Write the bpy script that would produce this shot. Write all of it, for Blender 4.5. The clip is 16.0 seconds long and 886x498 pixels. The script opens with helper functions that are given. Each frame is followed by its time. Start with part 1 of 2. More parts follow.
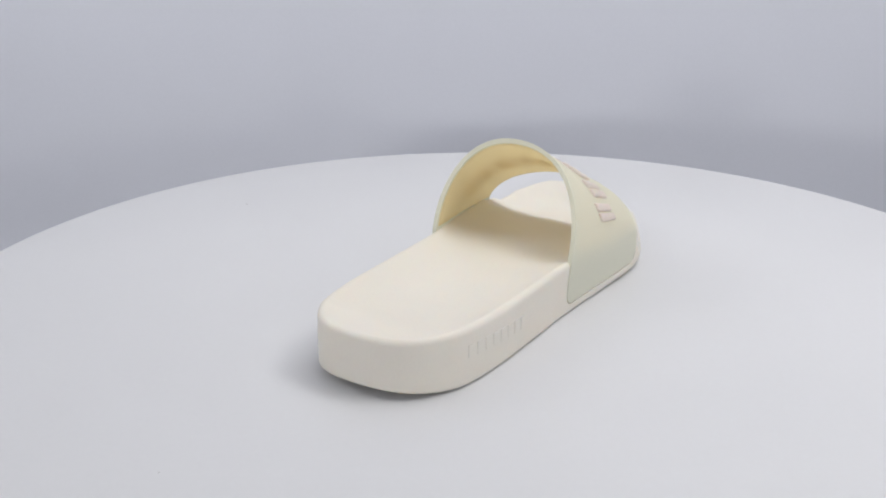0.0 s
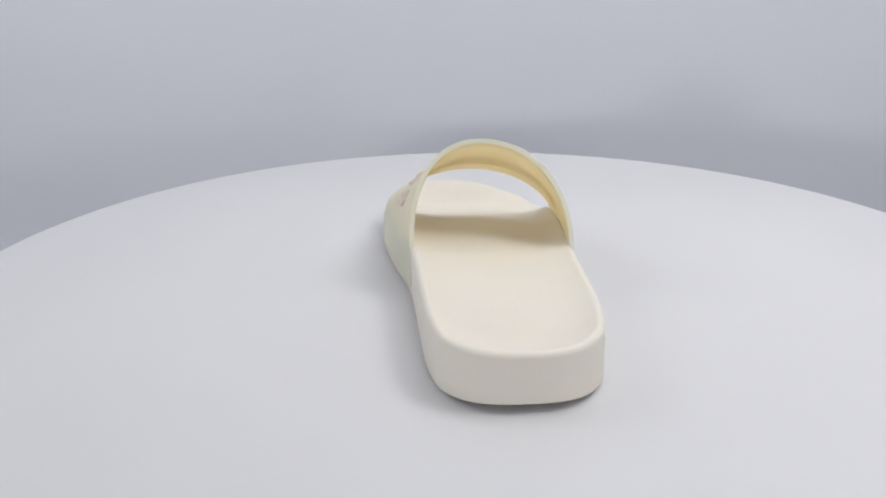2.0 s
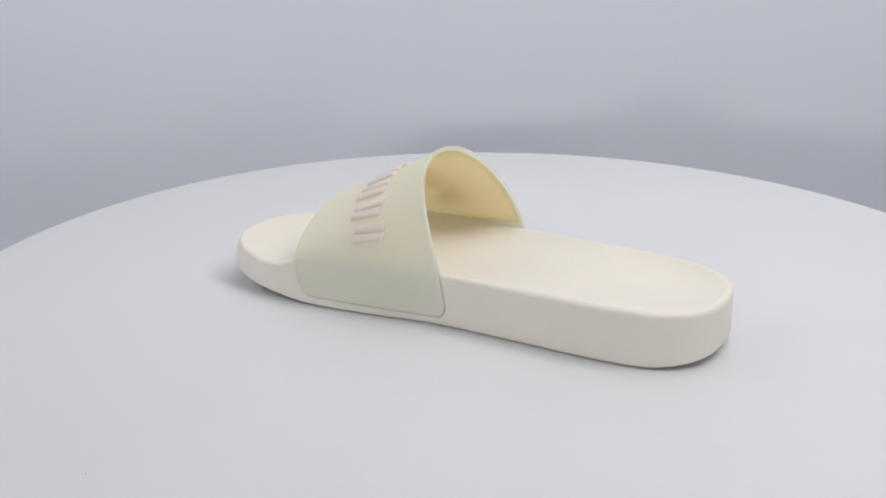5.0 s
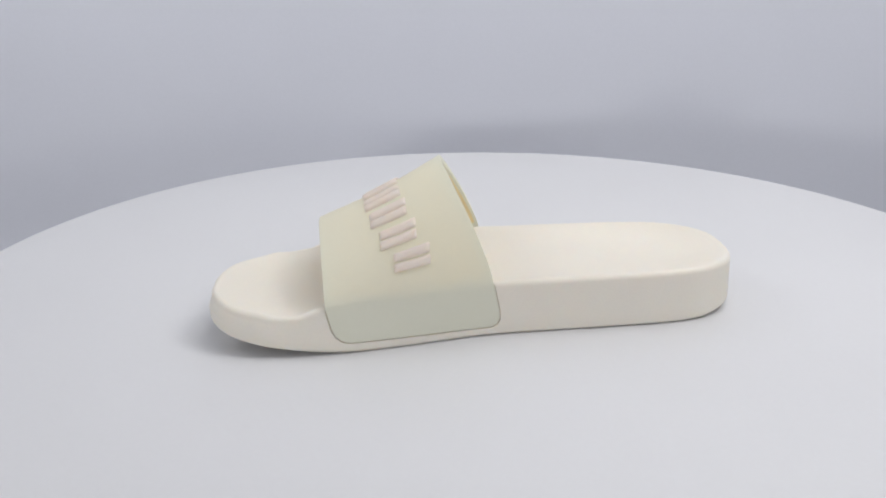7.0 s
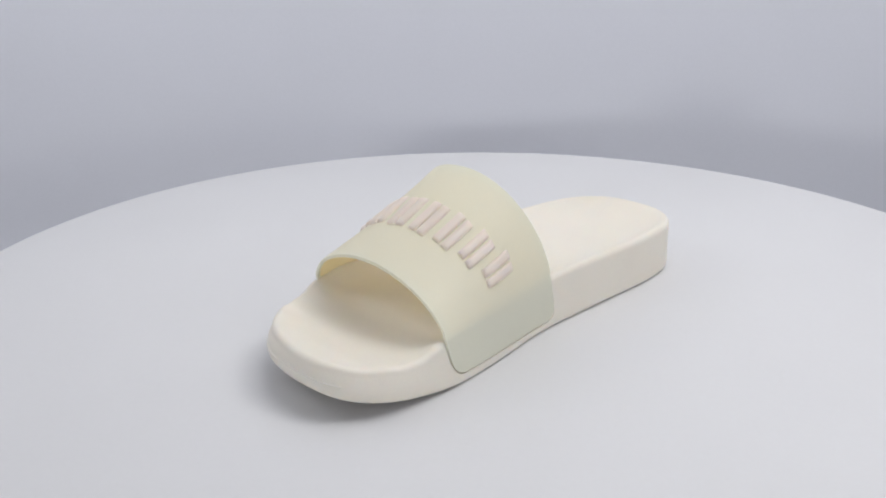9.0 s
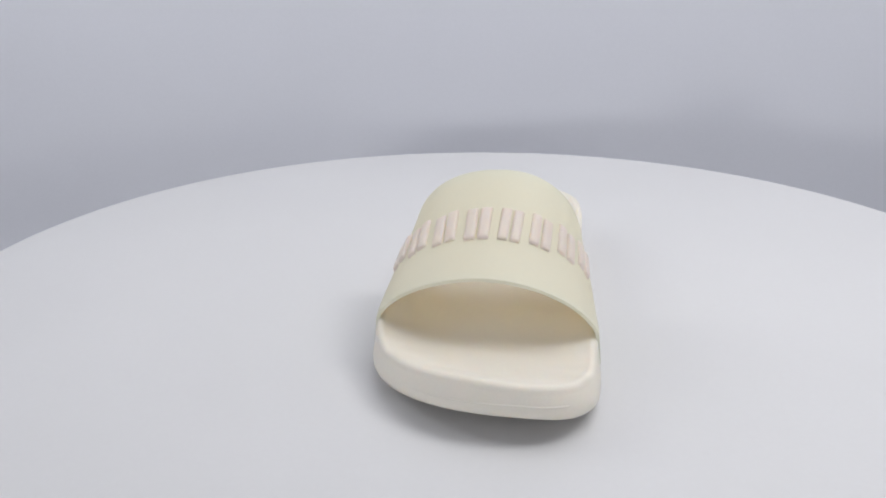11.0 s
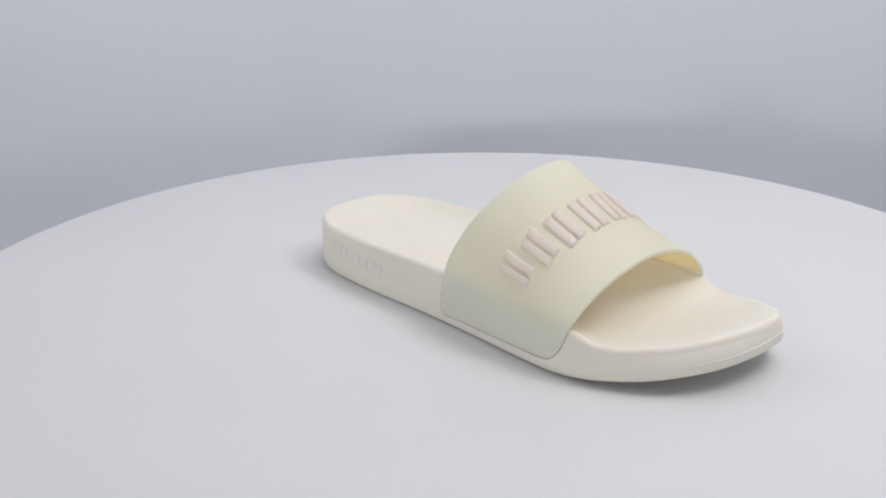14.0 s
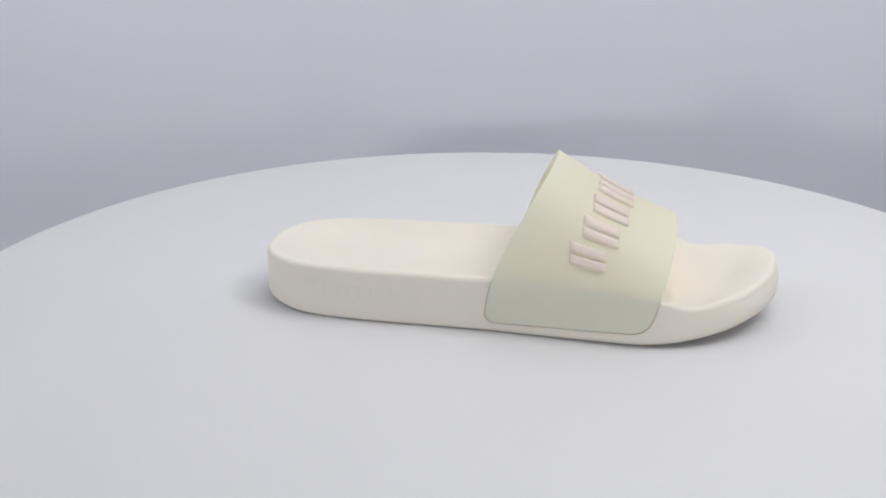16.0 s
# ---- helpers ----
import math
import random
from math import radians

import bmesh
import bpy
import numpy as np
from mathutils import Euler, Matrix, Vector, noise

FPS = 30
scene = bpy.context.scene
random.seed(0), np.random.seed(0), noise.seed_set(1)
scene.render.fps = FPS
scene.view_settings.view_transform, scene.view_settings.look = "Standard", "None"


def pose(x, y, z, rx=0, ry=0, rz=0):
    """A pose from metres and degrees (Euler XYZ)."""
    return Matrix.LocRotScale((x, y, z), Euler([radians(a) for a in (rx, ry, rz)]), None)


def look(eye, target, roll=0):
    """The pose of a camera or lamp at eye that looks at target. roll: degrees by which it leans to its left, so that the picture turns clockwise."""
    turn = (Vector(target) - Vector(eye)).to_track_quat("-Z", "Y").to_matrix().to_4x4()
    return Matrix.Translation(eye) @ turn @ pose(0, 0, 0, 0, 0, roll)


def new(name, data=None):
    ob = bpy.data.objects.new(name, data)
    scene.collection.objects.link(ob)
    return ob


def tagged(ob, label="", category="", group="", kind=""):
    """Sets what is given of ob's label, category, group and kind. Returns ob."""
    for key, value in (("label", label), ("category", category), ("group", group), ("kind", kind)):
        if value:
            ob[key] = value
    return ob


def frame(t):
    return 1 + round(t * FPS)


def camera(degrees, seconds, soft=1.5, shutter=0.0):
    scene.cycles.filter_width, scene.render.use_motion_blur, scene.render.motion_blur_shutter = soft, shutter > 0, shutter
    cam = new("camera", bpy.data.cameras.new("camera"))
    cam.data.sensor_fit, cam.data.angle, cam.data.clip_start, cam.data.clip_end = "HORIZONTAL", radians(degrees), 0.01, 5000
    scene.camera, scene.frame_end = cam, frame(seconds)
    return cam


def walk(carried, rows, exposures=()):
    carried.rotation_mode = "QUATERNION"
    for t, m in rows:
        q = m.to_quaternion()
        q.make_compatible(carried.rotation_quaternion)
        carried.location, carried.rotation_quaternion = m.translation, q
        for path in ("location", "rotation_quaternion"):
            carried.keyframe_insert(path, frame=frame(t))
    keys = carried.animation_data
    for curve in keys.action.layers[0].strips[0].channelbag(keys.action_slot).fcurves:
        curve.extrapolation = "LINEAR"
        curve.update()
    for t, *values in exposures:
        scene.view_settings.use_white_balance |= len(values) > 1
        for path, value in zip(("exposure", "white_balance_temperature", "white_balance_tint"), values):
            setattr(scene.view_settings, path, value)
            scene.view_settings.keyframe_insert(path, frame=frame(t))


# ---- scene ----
# The slide lies on a round turntable; the axis of the turntable is the origin, its top is z = 0.
cam = camera(47.2, 16.0, soft=2.0)
EYE = pose(0.0, -0.54, 0.2303, 90 - 20.283, 0, 3.210) @ pose(0, 0, 0, 0, 0, -0.17)
walk(cam, [(0.0, EYE), (16.0, EYE)])

# ---- light ----
world = bpy.data.worlds.new("room_air")
scene.world = world
world.use_nodes = True
world.node_tree.nodes["Background"].inputs[0].default_value = (0.8, 0.85, 1.0, 1)
world.node_tree.nodes["Background"].inputs[1].default_value = 0.05


def area_lamp(name, eye, target, sx, sy, watts, colour):
    data = bpy.data.lights.new(name, "AREA")
    data.shape, data.size, data.size_y, data.energy, data.color = "RECTANGLE", sx, sy, watts, colour
    ob = new(name, data)
    ob.matrix_world = look(eye, target)
    return ob


area_lamp("ceiling_panel", (0.5, 0.2, 1.55), (0.3, 0.2, 0), 1.1, 1.0, 10.0, (1.0, 0.995, 1.0))
# Two unseen front lamps, added so the disc shades the wall; no windows here.
area_lamp("left_front_lamp", (-1.2, -3.4, 0.6), (-0.2, 0.8, 0.35), 0.45, 0.22, 18.5, (0.99, 0.99, 1.0))
area_lamp("right_front_lamp", (1.2, -3.4, 0.66), (-0.1, 0.8, 0.35), 0.45, 0.2, 8, (0.99, 0.99, 1.0))
# Added fill without a visible source: lifts the upper left of the back wall.
area_lamp("left_wall_fill", (-1.0, 0.15, 0.85), (0.0, 0.8, 0.7), 0.6, 0.6, 3.8, (0.98, 0.99, 1.0))
area_lamp("right_softbox", (0.6, -0.1, 0.88), (0, 0, 0), 0.3, 0.3, 2.8, (1.0, 0.99, 0.985))
scene.view_settings.exposure = -0.05


# ---- materials ----
def material(name, colour, rough, grain=0.02, scale=60.0, stain=0.03, stain_scale=6.0, bump=0.02, subsurface=0.0,
             radius=(0.004, 0.003, 0.002), coat=0.0, coords="Object"):
    mat = bpy.data.materials.new(name)
    mat.use_nodes = True
    tree = mat.node_tree
    nodes, links = tree.nodes, tree.links
    bsdf = nodes["Principled BSDF"]
    tc = nodes.new("ShaderNodeTexCoord")
    fine, broad = nodes.new("ShaderNodeTexNoise"), nodes.new("ShaderNodeTexNoise")
    fine.inputs["Scale"].default_value, fine.inputs["Detail"].default_value = scale, 6
    broad.inputs["Scale"].default_value, broad.inputs["Detail"].default_value = stain_scale, 4
    for n in (fine, broad):
        links.new(tc.outputs[coords], n.inputs["Vector"])
    last = None
    for n, amount in ((fine, grain), (broad, stain)):
        mix = nodes.new("ShaderNodeMixRGB")
        mix.blend_type = "MULTIPLY"
        ramp = nodes.new("ShaderNodeMapRange")
        ramp.inputs["From Min"].default_value, ramp.inputs["From Max"].default_value = 0.3, 0.7
        ramp.inputs["To Min"].default_value, ramp.inputs["To Max"].default_value = 1 - 2 * amount, 1.0
        links.new(n.outputs["Fac"], ramp.inputs["Value"])
        mix.inputs[0].default_value = 1
        if last is None:
            mix.inputs[1].default_value = (*colour, 1)
        else:
            links.new(last.outputs[0], mix.inputs[1])
        links.new(ramp.outputs[0], mix.inputs[2])
        last = mix
    links.new(last.outputs[0], bsdf.inputs["Base Color"])
    rr = nodes.new("ShaderNodeMapRange")
    rr.inputs["To Min"].default_value, rr.inputs["To Max"].default_value = rough - 0.06, min(1, rough + 0.06)
    links.new(broad.outputs["Fac"], rr.inputs["Value"])
    links.new(rr.outputs[0], bsdf.inputs["Roughness"])
    bp = nodes.new("ShaderNodeBump")
    bp.inputs["Strength"].default_value, bp.inputs["Distance"].default_value = bump, 0.001
    links.new(fine.outputs["Fac"], bp.inputs["Height"])
    links.new(bp.outputs[0], bsdf.inputs["Normal"])
    if subsurface:
        bsdf.inputs["Subsurface Weight"].default_value = subsurface
        bsdf.inputs["Subsurface Radius"].default_value = radius
        bsdf.inputs["Subsurface Scale"].default_value = 1.0
    bsdf.inputs["Coat Weight"].default_value = coat
    return mat


FOAM = material("cream_foam", (0.797, 0.752, 0.66), 0.6, 0.012, 900, 0.015, 25, 0.08, 0.25)
RUBBER = material("pale_lime_rubber", (0.865, 0.872, 0.755), 0.52, 0.01, 700, 0.012, 30, 0.05)
LINING = material("ivory_lining", (0.95, 0.85, 0.67), 0.6, 0.015, 1100, 0.012, 30, 0.08)


def thin_shell(mat, amount, colour):
    """Let part of the light through a thin material."""
    tree = mat.node_tree
    passing, veil = tree.nodes.new("ShaderNodeBsdfTranslucent"), tree.nodes.new("ShaderNodeMixShader")
    passing.inputs[0].default_value = (*colour, 1)
    veil.inputs[0].default_value = amount
    tree.links.new(tree.nodes["Principled BSDF"].outputs[0], veil.inputs[1])
    tree.links.new(passing.outputs[0], veil.inputs[2])
    tree.links.new(veil.outputs[0], tree.nodes["Material Output"].inputs[0])


thin_shell(RUBBER, 0.36, (0.975, 0.965, 0.86))
thin_shell(LINING, 0.72, (1.0, 0.86, 0.54))
PRINT = material("blush_rubber", (0.94, 0.87, 0.835), 0.33, 0.008, 500, 0.01, 40, 0.03, 0.2)
thin_shell(PRINT, 0.42, (0.98, 0.90, 0.84))
TABLE = material("white_laminate", (0.68, 0.68, 0.69), 0.5, 0.006, 300, 0.014, 7, 0.02)
WALL = material("cool_white_paint", (0.855, 0.87, 0.935), 0.8, 0.008, 220, 0.012, 2.5, 0.05)
FLOOR = material("dark_floor_paint", (0.10, 0.10, 0.105), 0.6, 0.03, 80, 0.05, 3, 0.05)
CEIL = material("ceiling_paint", (0.80, 0.80, 0.80), 0.85, 0.01, 150, 0.01, 3, 0.03)


def finish(bm, smooth=40):
    bmesh.ops.recalc_face_normals(bm, faces=bm.faces[:])
    mesh = bpy.data.meshes.new("part")
    bm.to_mesh(mesh)
    bm.free()
    if smooth:
        mesh.shade_smooth()
        mesh.set_sharp_from_angle(angle=radians(smooth))
    return mesh


def part(name, bm, mat, parent=None, label="", smooth=40):
    mesh = finish(bm, smooth)
    mesh.materials.append(mat)
    mesh.name = name
    ob = new(name, mesh)
    ob.parent = parent
    return tagged(ob, label)


def box(x0, x1, y0, y1, z0, z1):
    bm = bmesh.new()
    bmesh.ops.create_cube(bm, size=1)
    for v in bm.verts:
        v.co = ((x0, x1)[v.co.x > 0], (y0, y1)[v.co.y > 0], (z0, z1)[v.co.z > 0])
    return bm


def lathe(profile, n):
    """A solid of revolution from (radius, height) pairs; a radius of 0 closes it."""
    bm = bmesh.new()
    rings = []
    for r, z in profile:
        if r == 0:
            rings.append([bm.verts.new((0, 0, z))] * n)
        else:
            rings.append([bm.verts.new((r * math.cos(6.283185307 * i / n), r * math.sin(6.283185307 * i / n), z)) for i in range(n)])
    for a, b in zip(rings, rings[1:]):
        for i in range(n):
            j = (i + 1) % n
            corners = list(dict.fromkeys((a[i], a[j], b[j], b[i])))
            if len(corners) > 2:
                bm.faces.new(corners)
    return bm


# ---- the room ----
FZ, CZ, BACK, FRONT, SIDE = -0.78, 1.75, 0.80, -4.6, 1.75
for name, shape, mat, label in (
        ("wall_north", box(-SIDE, SIDE, BACK, BACK + 0.1, FZ, CZ), WALL, "plain cool white painted wall behind the turntable"),
        ("wall_south", box(-SIDE, SIDE, FRONT - 0.1, FRONT, FZ, CZ), WALL, "plain cool white painted wall"),
        ("wall_east", box(SIDE, SIDE + 0.1, FRONT - 0.1, BACK + 0.1, FZ, CZ), WALL, "plain cool white painted wall"),
        ("wall_west", box(-SIDE - 0.1, -SIDE, FRONT - 0.1, BACK + 0.1, FZ, CZ), WALL, "plain cool white painted wall"),
        ("floor", box(-SIDE - 0.1, SIDE + 0.1, FRONT - 0.1, BACK + 0.1, FZ - 0.1, FZ), FLOOR, "plain dark painted studio floor"),
        ("ceiling", box(-SIDE - 0.1, SIDE + 0.1, FRONT - 0.1, BACK + 0.1, CZ, CZ + 0.1), CEIL, "plain white ceiling")):
    tagged(part(name, shape, mat, None, label, 0), category=name.split("_")[0], kind="structure")

# ---- the turntable ----
RADIUS = 0.3324
turntable = tagged(new("turntable"), "round matt white display turntable on a plinth", "turntable")
turntable.location = (0, 0, FZ)
TOP = -FZ
disc = part("disc", lathe([(0, 0), (RADIUS * 0.5, 0), (RADIUS - 0.003, 0), (RADIUS - 0.001, -0.0008), (RADIUS, -0.003), (RADIUS, -0.022),
                           (RADIUS - 0.002, -0.025), (0, -0.025)], 256), TABLE, turntable, "smooth white disc with a rounded rim")
disc.location = (0, 0, TOP)
part("plinth", lathe([(0, 0), (0.2, 0), (0.2, 0.03), (0.16, 0.04), (0.16, TOP - 0.025), (0, TOP - 0.025)], 64), CEIL, turntable)

DUST = material("grey_dust", (0.45, 0.44, 0.43), 0.9)
for x, y, r in ((-0.1773, 0.1808, 0.0004), (-0.1468, -0.1803, 0.0003)):
    bm = bmesh.new()
    bmesh.ops.create_icosphere(bm, subdivisions=1, radius=r)
    for v in bm.verts:
        v.co = Vector((v.co.x * 1.5, v.co.y, v.co.z * 0.5)) + Vector((random.uniform(-0.2, 0.2) * r, 0, r * 0.4))
    speck = part("dust_speck", bm, DUST, disc)
    speck.location = (x, y, 0)

# ---- the slide ----
# x runs from heel to toe, y to the big-toe side, in plan units of U metres.
U = 0.54
slide = tagged(new("slide_sandal"), "cream foam slide sandal with a pale lime rubber strap", "sandal")


def spline(points, n, closed):
    """n points along a Catmull-Rom curve."""
    pts = [Vector(q) for q in points]
    m = len(pts)
    spans = m if closed else m - 1
    out = []
    for k in range(n):
        s = k * spans / (n if closed else n - 1)
        i = min(int(s), spans - 1)
        f = s - i
        g = (lambda j: pts[j % m]) if closed else (lambda j: pts[max(0, min(m - 1, j))])
        a, b, c, d = g(i - 1), g(i), g(i + 1), g(i + 2)
        out.append(0.5 * (2 * b + (c - a) * f + (2 * a - 5 * b + 4 * c - d) * f * f + (3 * b - a - 3 * c + d) * f ** 3))
    return out


def ease(points, x):
    """A smooth curve through (x, value) pairs, read at x."""
    if x <= points[0][0]:
        return points[0][1]
    for (a, fa), (b, fb) in zip(points, points[1:]):
        if x <= b:
            f = (x - a) / (b - a)
            return fa + (fb - fa) * f * f * (3 - 2 * f)
    return points[-1][1]


OUTLINE = [(-0.0212, 0.0), (-0.0191, -0.0245), (-0.0126, -0.0411), (-0.0019, -0.0545), (0.0129, -0.0655), (0.0318, -0.074), (0.06, -0.0795),
           (0.10, -0.083), (0.15, -0.0845), (0.21, -0.0855), (0.27, -0.0895), (0.33, -0.096), (0.3744, -0.0995), (0.4088, -0.0951),
           (0.4437, -0.0805), (0.4737, -0.0575), (0.4987, -0.0255), (0.5127, 0.009), (0.5177, 0.042), (0.5137, 0.070), (0.4977, 0.091),
           (0.4687, 0.105), (0.4337, 0.110), (0.399, 0.110), (0.36, 0.1055), (0.31, 0.0972), (0.25, 0.0875), (0.19, 0.085), (0.13, 0.084),
           (0.075, 0.0825), (0.0318, 0.0765), (0.0129, 0.0685), (-0.0019, 0.0575), (-0.0126, 0.0433), (-0.0191, 0.0257)]
CURVE = spline(OUTLINE, 35 * 20, True)
HEEL, TIP = min(CURVE, key=lambda q: q.x), max(CURVE, key=lambda q: q.x)


def side_y(x, sign):
    """Where the wall of the sole stands at x on one side."""
    lean = HEEL.y + (TIP.y - HEEL.y) * (x - HEEL.x) / (TIP.x - HEEL.x)
    for a, b in zip(CURVE, CURVE[1:] + CURVE[:1]):
        if (a.x - x) * (b.x - x) <= 0 and a.x != b.x and ((a.y + b.y) / 2 - lean) * sign > 0:
            return a.y + (b.y - a.y) * (x - a.x) / (b.x - a.x)
    return lean


HALF = 120
STEPS = [HEEL.x + (TIP.x - HEEL.x) * (1 - math.cos(math.pi * k / HALF)) / 2 for k in range(1, HALF)]
RING = [HEEL.copy()] + [Vector((x, side_y(x, -1))) for x in STEPS] + [TIP.copy()] + [Vector((x, side_y(x, 1))) for x in reversed(STEPS)]


RIM = [(-0.02, 0.0555), (0.06, 0.0555), (0.24, 0.0555), (0.36, 0.0525), (0.395, 0.0465), (0.423, 0.0385), (0.44, 0.0385),
       (0.465, 0.0425), (0.52, 0.051)]
BED = [(-0.02, 0.049), (0.06, 0.0405), (0.20, 0.0445), (0.30, 0.0475), (0.356, 0.0485), (0.424, 0.0330), (0.465, 0.0335), (0.52, 0.048)]


def under(x):
    """The height of the underside: it lifts at the heel and at the toe."""
    if x < 0.05:
        return 0.0072 * ((0.05 - x) / 0.072) ** 2
    return 0.0 if x < 0.37 else 0.0215 * ((x - 0.37) / 0.15) ** 1.7


def rim_z(q):
    """The height of the rim: its dip lies further forward on the big-toe side."""
    return ease(RIM, q.x - 0.12 * max(0, min(q.y, 0.10)))


def wall_in(x, f, y=0.0):
    """How far the wall of the sole leans in at f of its height; round the toe it swells out below."""
    swell = ease([(0.42, 0.0), (0.49, 0.0028)], x) * min(1, abs(y - 0.045) / 0.05) * math.sin(math.pi * min(1, 0.25 + 0.75 * f))
    return ease([(0.30, 0.0), (0.38, 0.0035), (0.42, 0.0035), (0.47, 0.0018)], x) * f ** 1.2 - swell


def sole_mesh():
    n = len(RING)
    inward = []
    for i in range(n):
        d = RING[(i + 1) % n] - RING[i - 1]
        inward.append(Vector((-d.y, d.x)).normalized())
    if (inward[0].x) < 0:
        inward = [-v for v in inward]
    spine = []
    for i, q in enumerate(RING):
        x = min(max(q.x, 0.07), 0.43)
        spine.append(Vector((x, 0.02 * max(0, x - 0.25) / 0.18)))
    rows = []

    def ring(d, z, g=0.0, bed=False):
        row = []
        for i, q in enumerate(RING):
            c = q + inward[i] * (d(q) if callable(d) else d)
            c = c + (spine[i] - c) * g
            row.append((c.x, c.y, z(c.x, q, c.y) if bed else z(c.x, q)))
        rows.append(row)

    t = 0.0052

    def low_edge(q):
        tight = ease([(0.055, 1.0), (0.10, 0.45)], q.y) if q.x > 0.25 else 1.0
        return ease([(0.25, 0.0046), (0.40, 0.0100), (0.52, 0.0085)], q.x) * (1 + (tight - 1) * ease([(0.25, 0.0), (0.33, 1.0)], q.x))

    for g in (1.0, 0.6, 0.25):
        ring(low_edge, lambda x, q: under(x), g)
    for a in (0, 20, 40, 60, 75, 90):
        q, c = math.sin(radians(a)), math.cos(radians(a))
        ring(lambda p, q=q: low_edge(p) * (1 - q) + wall_in(p.x, 0, p.y) * q, lambda x, p, c=c: under(p.x) + low_edge(p) * (1 - c))
    for f in (0.15, 0.3, 0.45, 0.6, 0.75, 0.9, 1.0):
        ring(lambda p, f=f: 0.0008 * f + wall_in(p.x, f, p.y), lambda x, p, f=f: (under(p.x) + low_edge(p)) * (1 - f) + (rim_z(p) - t) * f)
    for a in (20, 40, 60, 80, 100, 115):
        s, c = math.sin(radians(a)), math.cos(radians(a))
        ring(lambda p, c=c: 0.0008 + t * (1 - c) + wall_in(p.x, 1, p.y), lambda x, p, s=s: rim_z(p) - t * (1 - s))
    d0 = 0.0008 + t * (1 - math.cos(radians(115)))
    for g in (0.03, 0.07, 0.12, 0.18, 0.25, 0.33, 0.42, 0.52, 0.63, 0.75, 0.87, 1.0):
        def z(x, p, y, g=g):
            w = (1 - g) ** 3.8
            low = ease(BED, x + 0.42 * min(max(0.015 - y, 0), 0.10) + 0.004 * math.sin(y * 60))
            low -= ease([(-0.08, 0.007), (-0.005, 0.0)], y) * ease([(0.22, 0.0), (0.33, 1.0)], x) * ease([(0.35, 1.0), (0.41, 0.0)], x)
            return low + (rim_z(p) - 0.0007 - low) * w
        ring(lambda p: d0 + wall_in(p.x, 1, p.y), z, g, True)
    bm = bmesh.new()
    verts = [[bm.verts.new((x * U, y * U, z * U)) for x, y, z in row] for row in rows]
    for a, b in zip(verts, verts[1:]):
        for i in range(n):
            j = (i + 1) % n
            bm.faces.new((a[i], a[j], b[j], b[i]))
    bmesh.ops.remove_doubles(bm, verts=bm.verts[:], dist=1e-5)
    return bm


# The strap: v runs from its rear edge to its front edge, h up from the top of the sole to the crown.
def strap_point(side, h, v, lift=0.0, grow=0.0):
    """side -1 or 1. h from -1 (foot of the side panel) over 0 (top of the sole) to 1 (crown)."""
    k = 0.5 + 0.5 * side
    rear0, front0 = 0.2315 + 0.0125 * k - grow, 0.3925 + 0.0145 * k + grow
    rear1, front1 = 0.286 - grow, 0.409 + grow
    base = 0.0545 - (0.0095 - 0.003 * k) * v
    if h < 0:
        sole_foot = 0.0100 + 0.0048 * v - (0.0006 + 0.0030 * v) * k - grow
        foot = sole_foot
        d = min(v, 1 - v) * (front0 - rear0)
        if d < 0.015:
            foot += 0.015 - math.sqrt(max(0, 0.015 ** 2 - (0.015 - d) ** 2))
        z = base + (base - foot) * h
        f = (base - z) / (base - sole_foot)
        rear, front = rear0 - (0.009 + 0.001 * k) * f, front0 - 0.009 * f
        x = rear + (front - rear) * v
        lean = wall_in(x, max(0, min(1, (z - 0.008) / 0.036)))
        return Vector((x, side_y(x, side) + side * (lift - lean), z))
    s = math.sin(h * math.pi / 2)
    c = math.cos(h * math.pi / 2)
    n = 2.12 - 0.30 * v
    up, out = s ** (2 / n), c ** (2 / n)
    rear, front = rear0 + (rear1 - rear0) * up ** 1.25, front0 + (front1 - front0) * up
    x = rear + (front - rear) * v
    crown = 0.1605 + (0.0967 - 0.1605) * v - 0.004 * math.sin(math.pi * v)
    mid = 0.010 - 0.004 * v
    y = mid + (side_y(min(x, 0.409 + 0.01), side) + side * (lift - wall_in(x, 1) - 0.003 * v * min(1, 4 * h)) - mid) * out
    return Vector((x, y, base + (crown + lift - base) * up))


VS = [0, 0.012, 0.035, 0.06, 0.09, 0.125] + [0.125 + 0.75 * i / 20 for i in range(1, 20)] + [0.875, 0.91, 0.94, 0.965, 0.988, 1]
HS = [-1 + i / 10 for i in range(10)] + [i / 36 for i in range(37)]


def outward(bm):
    """Turn a sheet so that its faces look away from the inside of the arch."""
    f = max(bm.faces, key=lambda q: q.calc_center_median().z)
    f.normal_update()
    if f.normal.z < 0:
        bmesh.ops.reverse_faces(bm, faces=bm.faces[:])
    mesh = bpy.data.meshes.new("sheet")
    bm.to_mesh(mesh)
    bm.free()
    mesh.shade_smooth()
    return mesh


sole = part("sole", sole_mesh(), FOAM, slide, "one-piece cream foam sole with a dished footbed", 50)

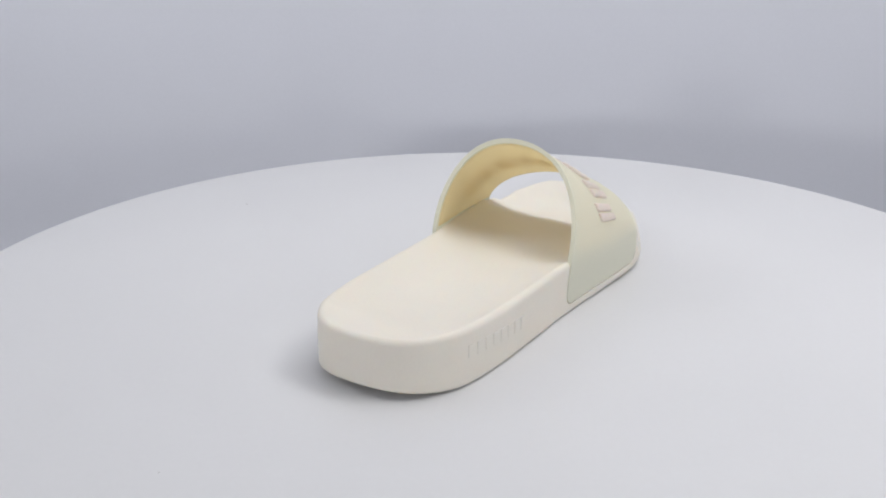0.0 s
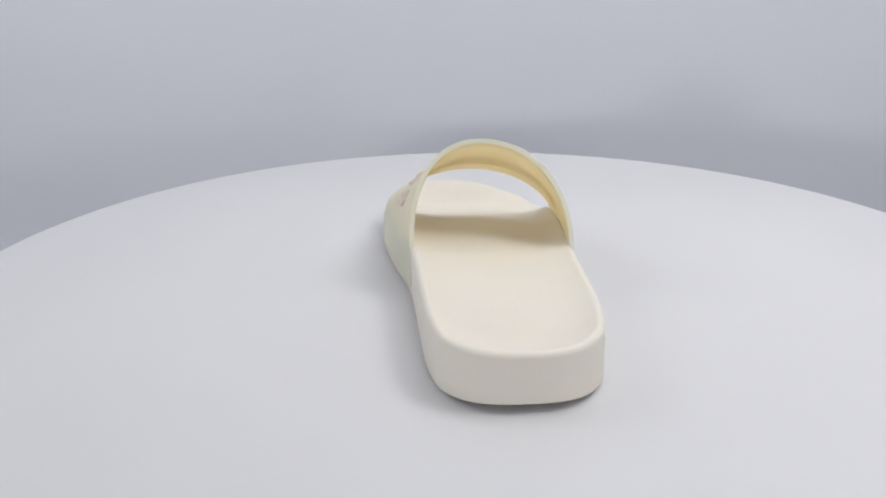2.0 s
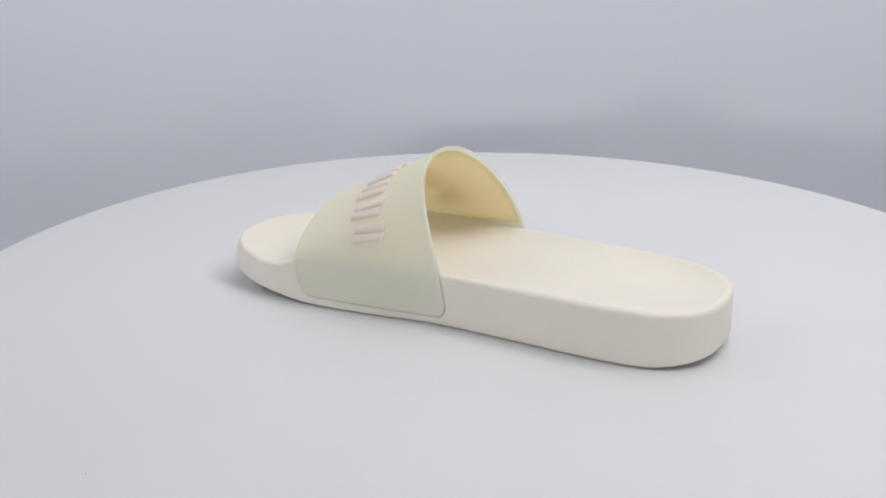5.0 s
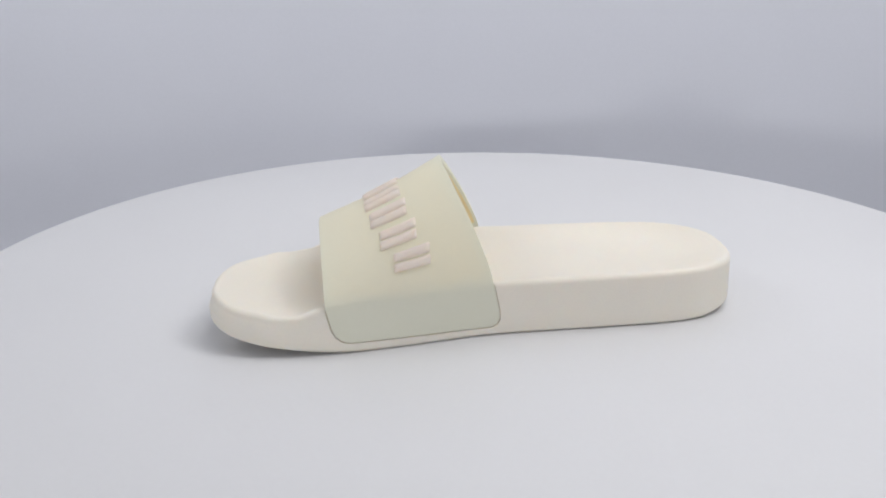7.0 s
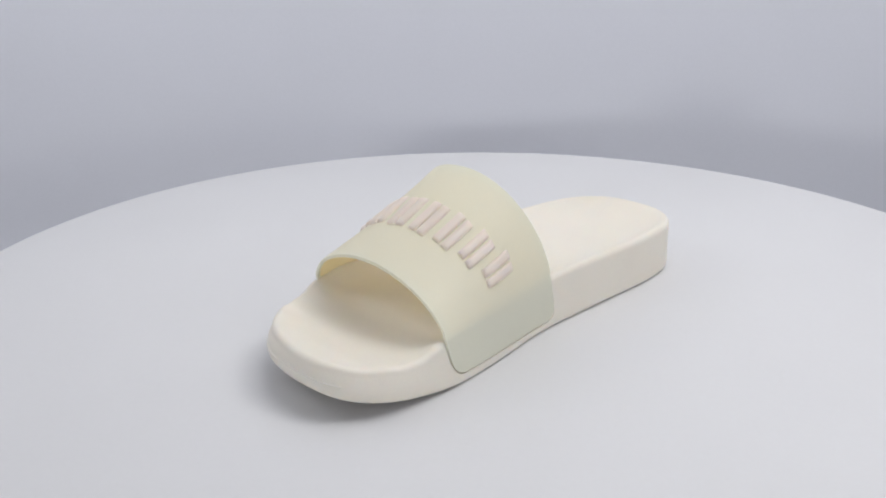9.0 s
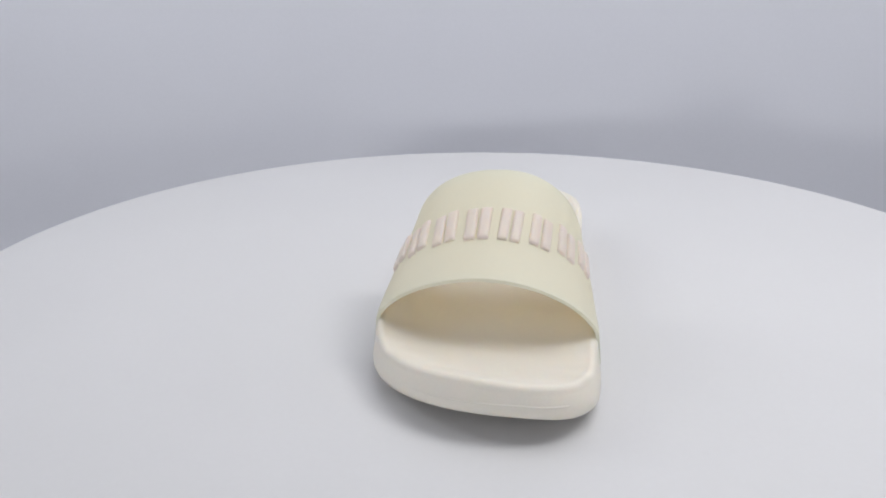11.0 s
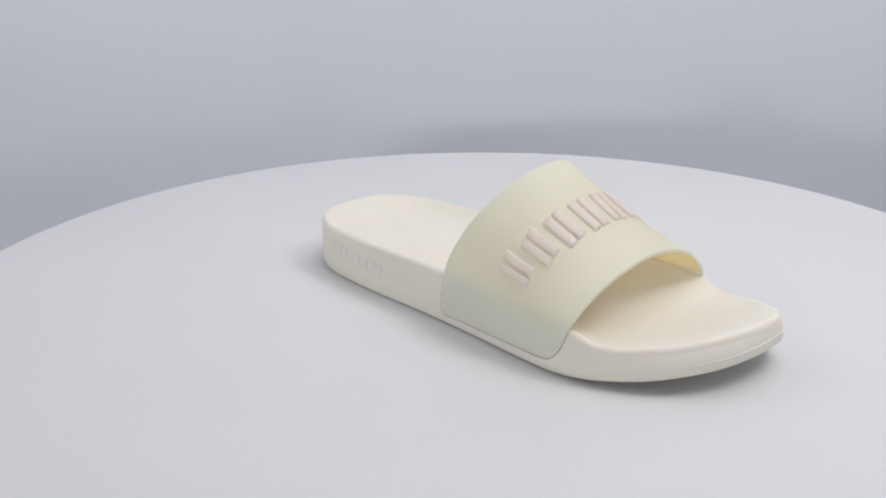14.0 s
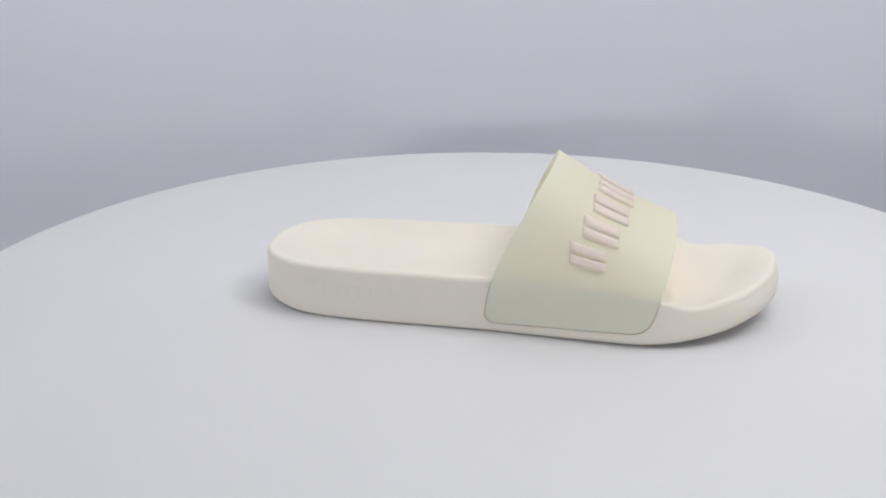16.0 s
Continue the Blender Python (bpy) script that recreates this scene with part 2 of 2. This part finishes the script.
# The strap's side panels sit in a shallow pocket in the sole.
def pocket_mesh(side):
    heights = [-1 + i / 10 for i in range(10)] + [0, 0.06, 0.12, 0.18]
    bm = bmesh.new()
    layers = []
    for lift in (-0.0026, 0.0030):
        layers.append([[bm.verts.new(strap_point(side, h, v, lift, 0.0011) * U) for v in VS] for h in heights])
    nh, nv = len(heights), len(VS)
    for cols in layers:
        for a, b in zip(cols, cols[1:]):
            for i in range(nv - 1):
                bm.faces.new((a[i], b[i], b[i + 1], a[i + 1]))
    low, top = layers
    edge = [(0, i) for i in range(nv)] + [(j, nv - 1) for j in range(1, nh)] + [(nh - 1, i) for i in range(nv - 2, -1, -1)] + \
        [(j, 0) for j in range(nh - 2, 0, -1)]
    for (a, b), (c, d) in zip(edge, edge[1:] + edge[:1]):
        bm.faces.new((low[a][b], low[c][d], top[c][d], top[a][b]))
    return finish(bm, 0)


def cut(ob, tool):
    mod = ob.modifiers.new("pocket", "BOOLEAN")
    mod.operation, mod.solver, mod.object = "DIFFERENCE", "EXACT", tool
    done = bpy.data.meshes.new_from_object(ob.evaluated_get(bpy.context.evaluated_depsgraph_get()))
    ob.modifiers.clear()
    ob.data = done
    done.shade_smooth()
    done.set_sharp_from_angle(angle=radians(38))


for side in (-1, 1):
    pocket = new("pocket", pocket_mesh(side))
    cut(sole, pocket)
    bpy.data.objects.remove(pocket)

# The strap is a shell: its inner face is a border, and the lining closes the field inside that border.
def strap_shell():
    bm = bmesh.new()
    path = [(-1, h) for h in HS] + [(1, h) for h in reversed(HS[:-1])]
    outer = [[bm.verts.new(strap_point(q, h, v, 0.0004) * U) for v in VS] for q, h in path]
    inner = [[bm.verts.new(strap_point(q, h, v, -0.0046 + 0.0016 * v) * U) for v in VS] for q, h in path]
    np_, nv = len(path), len(VS)
    for j in range(np_ - 1):
        for i in range(nv - 1):
            bm.faces.new((outer[j][i], outer[j + 1][i], outer[j + 1][i + 1], outer[j][i + 1]))
            field = min(path[j][1], path[j + 1][1]) > 0.05 and VS[i] > 0.03 and VS[i + 1] < 0.97
            if not field:
                bm.faces.new((inner[j][i], inner[j][i + 1], inner[j + 1][i + 1], inner[j + 1][i]))
    rim = [(j, 0) for j in range(np_)] + [(np_ - 1, i) for i in range(1, nv)] + [(j, nv - 1) for j in range(np_ - 2, -1, -1)] + \
        [(0, i) for i in range(nv - 2, 0, -1)]
    for (a, b), (c, d) in zip(rim, rim[1:] + rim[:1]):
        bm.faces.new((outer[a][b], inner[a][b], inner[c][d], outer[c][d]))
    bmesh.ops.delete(bm, geom=[v for v in bm.verts if not v.link_faces], context="VERTS")
    bmesh.ops.recalc_face_normals(bm, faces=bm.faces[:])
    return bm


strap_mesh = outward(strap_shell())
strap_mesh.set_sharp_from_angle(angle=radians(50))
strap_mesh.materials.append(RUBBER)
strap = tagged(new("strap", strap_mesh), "pale lime rubber strap arched over the footbed")
strap.parent = slide
soft_edge = strap.modifiers.new("soft_edge", "BEVEL")
soft_edge.width, soft_edge.segments, soft_edge.limit_method, soft_edge.angle_limit = 0.0006, 3, "ANGLE", radians(50)

# The lining is a sheet whose edge is turned back to the strap.
def lining_sheet():
    hs = [0.03] + [i / 30 + 0.04 for i in range(29)] + [1]
    vs = [0.02] + [0.03 + 0.94 * i / 24 for i in range(25)] + [0.98]
    bm = bmesh.new()
    path = [(-1, h) for h in hs] + [(1, h) for h in reversed(hs[:-1])]
    cols = []
    for j, (side, h) in enumerate(path):
        edge = j in (0, len(path) - 1)
        cols.append([bm.verts.new(strap_point(side, h, v, 0.0016 * v - (0.0045 if edge or i in (0, len(vs) - 1) else 0.0056)) * U) for i, v in enumerate(vs)])
    for a, b in zip(cols, cols[1:]):
        for i in range(len(vs) - 1):
            bm.faces.new((a[i], b[i], b[i + 1], a[i + 1]))
    return bm


lining_mesh = outward(lining_sheet())
lining_mesh.materials.append(LINING)
lining = tagged(new("lining", lining_mesh), "ivory knit lining with a turned edge")
lining.parent = strap


def at_arch(a, x):
    """A point on the strap's outside: a from -1 (one side) over 0 (crown) to 1, x along the foot; with the normal."""
    def spot(a, x):
        side, h = (-1, 1 + a) if a < 0 else (1, 1 - a)
        lo, hi = 0.0, 1.0
        for _ in range(24):
            v = (lo + hi) / 2
            lo, hi = (v, hi) if strap_point(side, h, v, 0.0004).x < x else (lo, v)
        return strap_point(side, h, lo, 0.0004)
    c = spot(a, x)
    n = (spot(a + 0.01, x) - spot(a - 0.01, x)).cross(spot(a, x + 0.004) - spot(a, x - 0.004)).normalized()
    return c, (n if n.z > 0 else -n)


def raised_bar(spots, half, high):
    """A soft raised bar along a row of (a, x) spots on the strap, half its width to each side in units of a."""
    bm = bmesh.new()
    rows = []
    shape = [(-1.0, -0.3), (-1.0, 0.45), (-0.85, 0.8), (-0.55, 0.97), (0, 1.0), (0.55, 0.97), (0.85, 0.8), (1.0, 0.45), (1.0, -0.3)]
    m = len(spots) - 1
    for k, (a, x) in enumerate(spots):
        row = []
        e = 0.55 if k in (0, m) else (0.95 if k in (1, m - 1) else 1.0)
        for s, t in shape:
            c, nrm = at_arch(a + s * half * (0.93 if k in (0, m) else 1), x)
            row.append(bm.verts.new((c + nrm * (t * high * (e if t > 0 else 1))) * U))
        rows.append(row)
    for a, b in zip(rows, rows[1:]):
        for i in range(len(shape) - 1):
            bm.faces.new((a[i], a[i + 1], b[i + 1], b[i]))
    bm.faces.new(rows[0])
    bm.faces.new(rows[-1])
    return bm


# Eight blush shapes run over the arch, each of two broad upright bars.
for k in range(8):
    a = -0.71 + 1.42 * k / 7
    foot = 0.3635 - 0.026 * (a / 0.75) ** 2
    top = foot - 0.0345
    for off in (-0.040, 0.040):
        xs = [foot + (top - foot) * f for f in (0, 0.05, 0.16, 0.38, 0.62, 0.84, 0.95, 1)]
        part("emblem_bar", raised_bar([(a + off, x) for x in xs], 0.0325, 0.0034), PRINT, strap, "blush raised bar", 60)


# Eight faint moulded bars on the outer side of the heel, and the mould seam round the toe.
def wall_bar(x0, x1, z0, z1, high, side):
    bm = bmesh.new()
    rows = []
    for x, ex in ((x0, 0), (x0 + 0.0006, 0.8), ((x0 + x1) / 2, 1), (x1 - 0.0006, 0.8), (x1, 0)):
        y = side_y(x, side)
        rows.append([bm.verts.new(Vector((x, y + side * (e * ex * high - 0.0012), z)) * U)
                     for z, e in ((z0, 0), (z0, 0.9), (z0 + 0.0008, 1), (z1 - 0.0008, 1), (z1, 0.9), (z1, 0))])
    for a, b in zip(rows, rows[1:]):
        for i in range(5):
            bm.faces.new((a[i], a[i + 1], b[i + 1], b[i]))
    return bm


for k in range(8):
    x = 0.040 + 0.0122 * k
    part("relief_bar", wall_bar(x, x + 0.0088, 0.0270 - 0.0006 * k, 0.0395 - 0.0006 * k, 0.0015, -1), FOAM, sole, "", 30)

seam = bmesh.new()
seam_rows = []
K0 = [i for i, q in enumerate(RING) if q.x > 0.484 and q.y < 0.085]
for n, i in enumerate(K0):
    d = RING[(i + 1) % len(RING)] - RING[i - 1]
    out = Vector((d.y, -d.x)).normalized()
    z = under(RING[i].x) + 0.0135
    f = math.sin(math.pi * n / (len(K0) - 1)) ** 0.5
    seam_rows.append([seam.verts.new(Vector((*(RING[i] + out * (o - wall_in(RING[i].x, 0.25, RING[i].y))), z + dz)) * U)
                      for o, dz in ((-0.001, -0.0012), (0.0007 * f - 0.0002, -0.0005), (0.0007 * f - 0.0002, 0.0005), (-0.001, 0.0012))])
for a, b in zip(seam_rows, seam_rows[1:]):
    for i in range(3):
        seam.faces.new((a[i], a[i + 1], b[i + 1], b[i]))
part("mould_seam", seam, FOAM, sole, "", 60)

# the turn in radians as a cubic in seconds: it slows a little towards the end
ANGLE = (-8.84518e-05, 1.733383e-03, 0.3123863, 0.05389)


def motions():
    table_rows, slide_rows = [], []
    for i in range(33):
        t = i * 0.5
        a = math.degrees(ANGLE[0] * t ** 3 + ANGLE[1] * t ** 2 + ANGLE[2] * t + ANGLE[3])
        table_rows.append((t, pose(0, 0, TOP, 0, 0, a)))
        slide_rows.append((t, pose(0, 0, 0, 0, 0, a) @ pose(-0.0644, -0.10340, 0.0002, 0, 0, 58.868)))
    walk(disc, table_rows)
    walk(slide, slide_rows)


motions()
